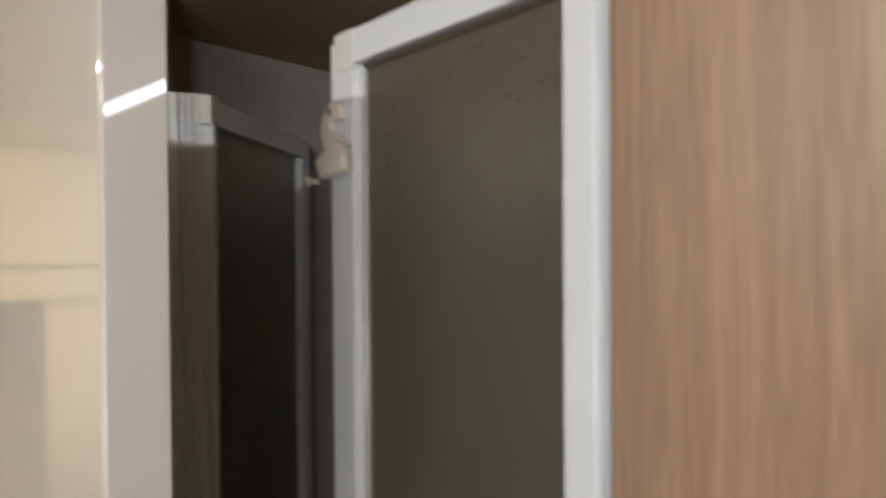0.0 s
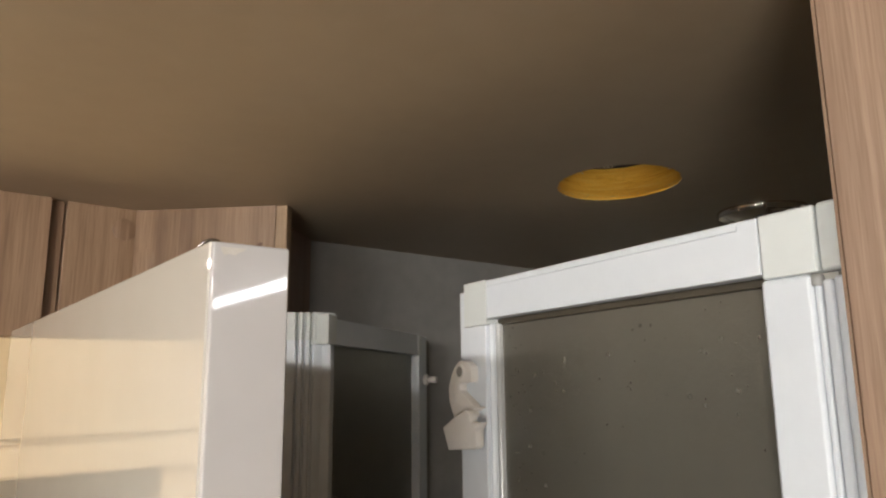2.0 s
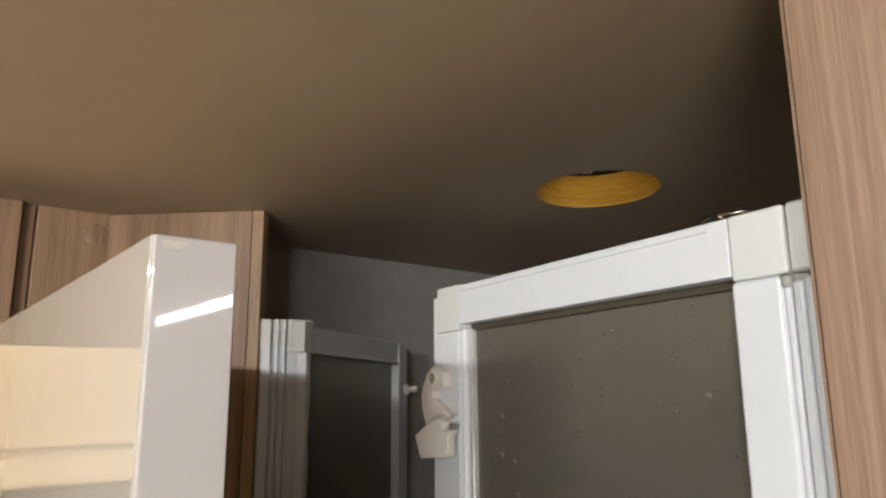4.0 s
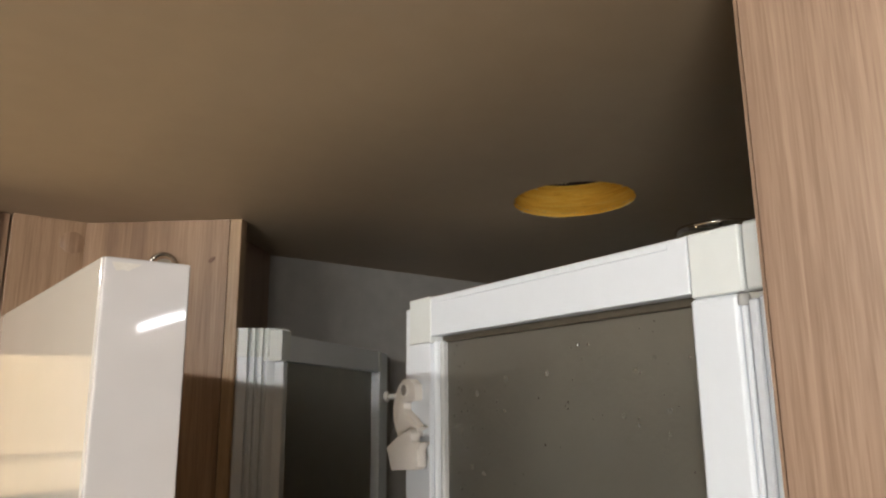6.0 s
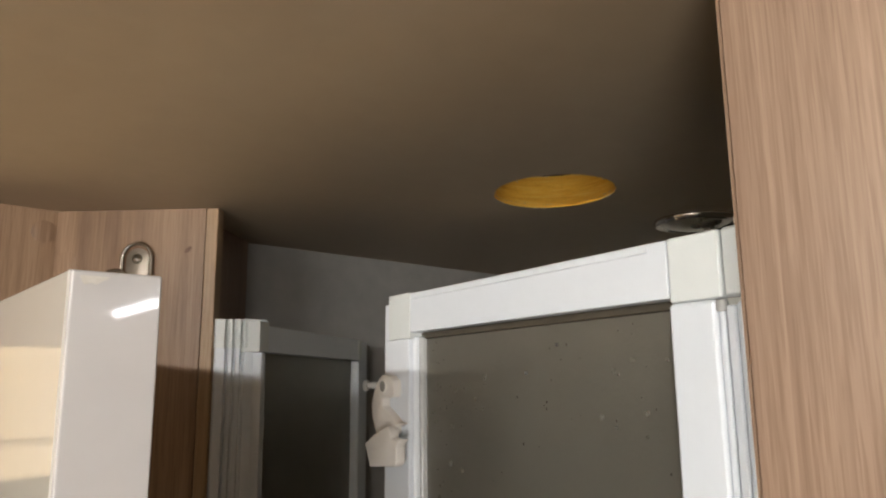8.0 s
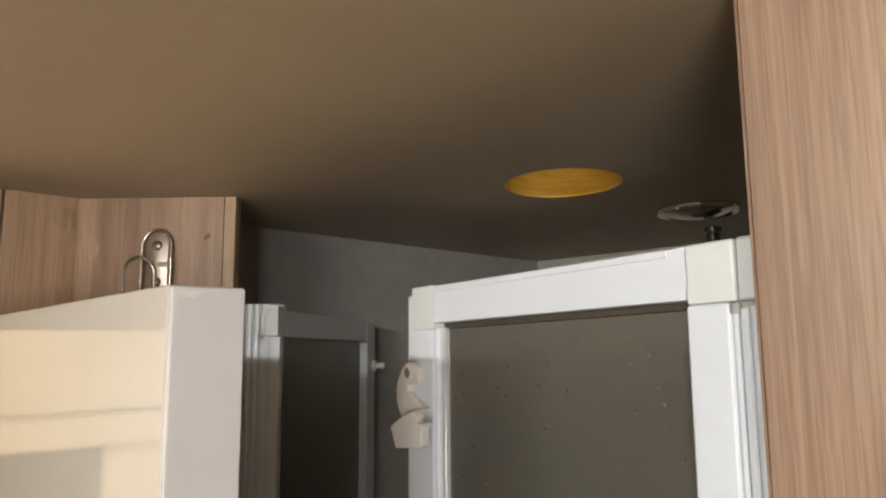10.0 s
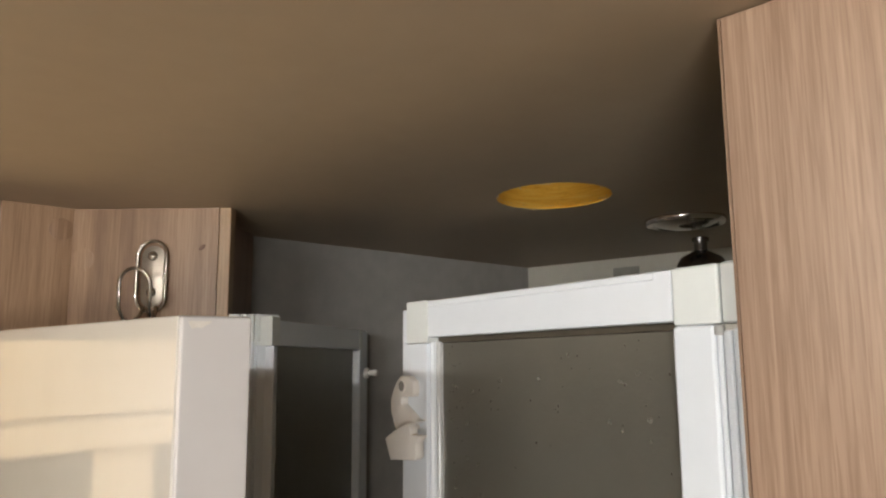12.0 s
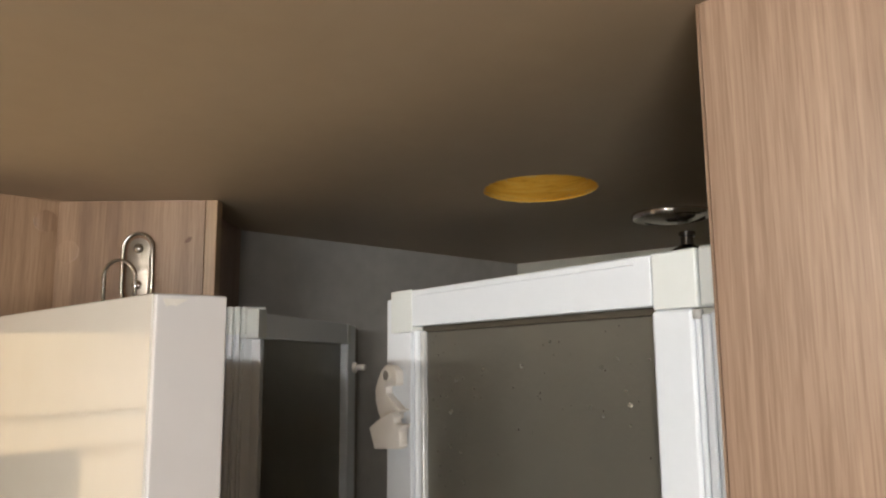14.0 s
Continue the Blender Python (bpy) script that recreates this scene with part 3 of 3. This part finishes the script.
def make_shower_column():
    d = thing("shower_column", pose(0.85, 0.359, 0.06), "dark chrome shower column with a round head holder", "shower column")
    part("pole", lathe([(0.009, 0.0), (0.009, 1.825)], 20), CHROME, d)
    part("foot", lathe([(0.030, 0.0), (0.030, 0.01), (0.012, 0.016)], 24), CHROME, d)
    part("holder", lathe([(0.010, 1.826), (0.032, 1.829), (0.032, 1.836), (0.026, 1.846), (0.0125, 1.853), (0.0095, 1.855)], 32), DARK_CHROME, d, "dark domed holder")
    part("stem", lathe([(0.0085, 1.855), (0.0085, 1.866), (0.0110, 1.867), (0.0110, 1.872), (0.010, 1.873)], 20), DARK_CHROME, d, "dark neck")
    return d


make_shower_column()
clip = thing("wall_clip", pose(1.0995, 0.613, 1.926), "small flat grey clip on the shower wall", "clip")
part("plate", box(-0.004, 0.0, -0.027, 0.027, -0.012, 0.006, 0.0015), CLIP, clip)


# ---------------------------------------------------------------- lamps behind the camera
def make_bar_lamp(name, m, length, label, bright, width=1.0):
    d = thing(name, m, label, "lamp")
    part("housing", box(-length / 2, length / 2, -0.03 * width, 0.03 * width, -0.016, 0.0, 0.004), PLASTIC, d)
    part("diffuser", box(-length / 2 + 0.01, length / 2 - 0.01, -0.022 * width, 0.022 * width, -0.030, -0.0155, 0.003), bright, d, "glowing white diffuser")
    return d


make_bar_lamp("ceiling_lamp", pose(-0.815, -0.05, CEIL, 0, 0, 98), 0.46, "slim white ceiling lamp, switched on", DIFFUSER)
# added body for the lounge fill, kept out of the reflection
make_bar_lamp("lounge_fill_lamp", pose(-0.90, 1.70, CEIL), 0.46, "unseen slim white ceiling lamp added to fill the living area", DIFFUSER)
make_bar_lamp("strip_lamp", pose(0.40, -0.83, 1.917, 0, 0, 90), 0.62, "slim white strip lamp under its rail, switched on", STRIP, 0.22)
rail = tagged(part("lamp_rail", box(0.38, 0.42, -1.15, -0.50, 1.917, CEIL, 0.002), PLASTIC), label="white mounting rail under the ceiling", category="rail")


# ---------------------------------------------------------------- living area beyond the door opening
def make_locker():
    d = thing("overhead_locker", pose(-0.45, 2.15, 0), "cream overhead locker with a rounded lower edge", "locker")
    part("body", box(-1.0, 0.75, 0.02, 0.36, 1.50, CEIL - 0.001, 0.02, 4), CREAM, d)
    flap = part("flap", box(-0.98, 0.73, 0.0, 0.022, 1.590, CEIL - 0.02, 0.008, 3), CREAM, d, "smooth cream flap")
    for x in (-0.75, 0.55):
        part("handle", box(x, x + 0.10, -0.012, 0.002, 1.602, 1.612, 0.003), CHROME, flap, "slim metal handle")
    part("rail", box(-1.0, 0.75, -0.022, 0.03, 1.490, 1.578, 0.018, 5), CREAM, d, "rounded bottom rail")
    part("post", box(-0.13, 0.05, 0.03, 0.10, 0.0, 1.495, 0.012, 4), CREAM, d, "cream post under the locker")
    return d


make_locker()


def make_seat():
    d = thing("cab_seat", pose(-0.44, 2.24, 0), "beige upholstered cab seat with a headrest", "seat")
    part("pedestal", box(-0.20, 0.20, -0.18, 0.22, 0.0, 0.33, 0.02), GREY_TRIM, d)
    part("cushion", box(-0.25, 0.25, -0.25, 0.27, 0.33, 0.49, 0.05, 4), FABRIC, d)
    part("backrest", box(-0.25, 0.25, 0.16, 0.31, 0.45, 0.955, 0.06, 5), FABRIC, d)
    part("headrest", box(-0.14, 0.14, 0.17, 0.29, 1.0, 1.185, 0.05, 5), FABRIC, d)
    for x in (-0.06, 0.06):
        part("headrest_rod", lathe([(0.006, 0.92), (0.006, 1.05)], 12, pose(x, 0.23, 0)), CHROME, d)
    return d


make_seat()
win = thing("window_1", pose(0.0, 3.55, 0.74), "windscreen with a beige frame in the front wall", "window")
tagged(win, kind="structure")
part("frame_top", box(-0.40, 0.40, -0.02, 0.03, 0.44, 0.50, 0.01), WALL, win)
part("frame_bottom", box(-0.40, 0.40, -0.02, 0.03, 0.0, 0.06, 0.01), WALL, win)
part("frame_side", box(-0.40, -0.34, -0.02, 0.03, 0.06, 0.44, 0.01), WALL, win)
part("frame_side", box(0.34, 0.40, -0.02, 0.03, 0.06, 0.44, 0.01), WALL, win)
pane = part("pane", box(-0.34, 0.34, 0.008, 0.012, 0.06, 0.44), WINDOW_GLASS, win)
pane.visible_shadow = False
structure("backdrop", box(-4.0, 3.5, 6.0, 6.05, -0.5, 3.0), HEDGE, "self-glowing green hedge backdrop outside the windscreen", category="backdrop")
structure("ground", box(-40, 40, -40, 40, -0.6, -0.5), surface("grass_ground", (0.05, 0.08, 0.02), (0.10, 0.13, 0.04), 0.6, 0.9), "grass ground outside", category="ground")

# ---------------------------------------------------------------- unseen fittings added for the fill lamps
# made-up window out of view, a counterpart for the rear fill
win2 = tagged(thing("fill_window", pose(-1.35, -1.15, 1.00), "unseen white-framed frosted window added for the rear fill lamp", "window"), kind="structure")
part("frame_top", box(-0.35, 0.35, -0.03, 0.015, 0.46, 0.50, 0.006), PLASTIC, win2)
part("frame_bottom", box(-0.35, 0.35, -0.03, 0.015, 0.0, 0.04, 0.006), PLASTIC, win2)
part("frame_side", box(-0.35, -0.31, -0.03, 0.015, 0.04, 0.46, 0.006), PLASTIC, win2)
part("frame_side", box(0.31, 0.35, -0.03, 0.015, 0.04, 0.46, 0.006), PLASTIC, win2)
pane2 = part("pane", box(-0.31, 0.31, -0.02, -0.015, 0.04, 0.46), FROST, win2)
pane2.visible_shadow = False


# invented unit out of view; its glowing panel goes with the warm fill
def make_fill_unit():
    d = thing("fill_unit", pose(-0.95, 1.50, 0), "made-up unseen cream unit with a glowing fill panel", "kitchen unit")
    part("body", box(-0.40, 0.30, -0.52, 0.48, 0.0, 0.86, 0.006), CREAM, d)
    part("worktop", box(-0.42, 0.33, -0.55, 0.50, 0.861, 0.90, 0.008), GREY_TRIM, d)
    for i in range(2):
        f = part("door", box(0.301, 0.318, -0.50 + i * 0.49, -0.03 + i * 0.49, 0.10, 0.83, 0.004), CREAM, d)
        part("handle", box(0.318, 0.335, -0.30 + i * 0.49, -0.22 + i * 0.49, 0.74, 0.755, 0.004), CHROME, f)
    part("fill_panel", box(-0.34, 0.24, -0.48, 0.42, 0.901, 0.908, 0.002), PANEL_GLOW, d, "warm glowing panel added as fill")
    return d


make_fill_unit()


# unseen fixtures, added to go with two of the fill lamps
def make_fill_downlight(m, label):
    d = thing("fill_downlight", m, label, "lamp", "small ceiling lamps")
    part("ring", lathe([(0.040, 0.0), (0.045, -0.002), (0.045, -0.012), (0.038, -0.016), (0.036, -0.012), (0.036, 0.0)], 32, ring=True), CHROME, d)
    part("lens", lathe([(0.036, -0.004), (0.030, -0.013), (0.010, -0.016)], 24), DIFFUSER, d, "glowing lens")
    return d


make_fill_downlight(pose(-0.62, -0.60, CEIL), "unseen small chrome ceiling lamp added for the leaf fill")
make_fill_downlight(pose(-0.30, 0.92, CEIL), "unseen small chrome ceiling lamp added for the locker fill")
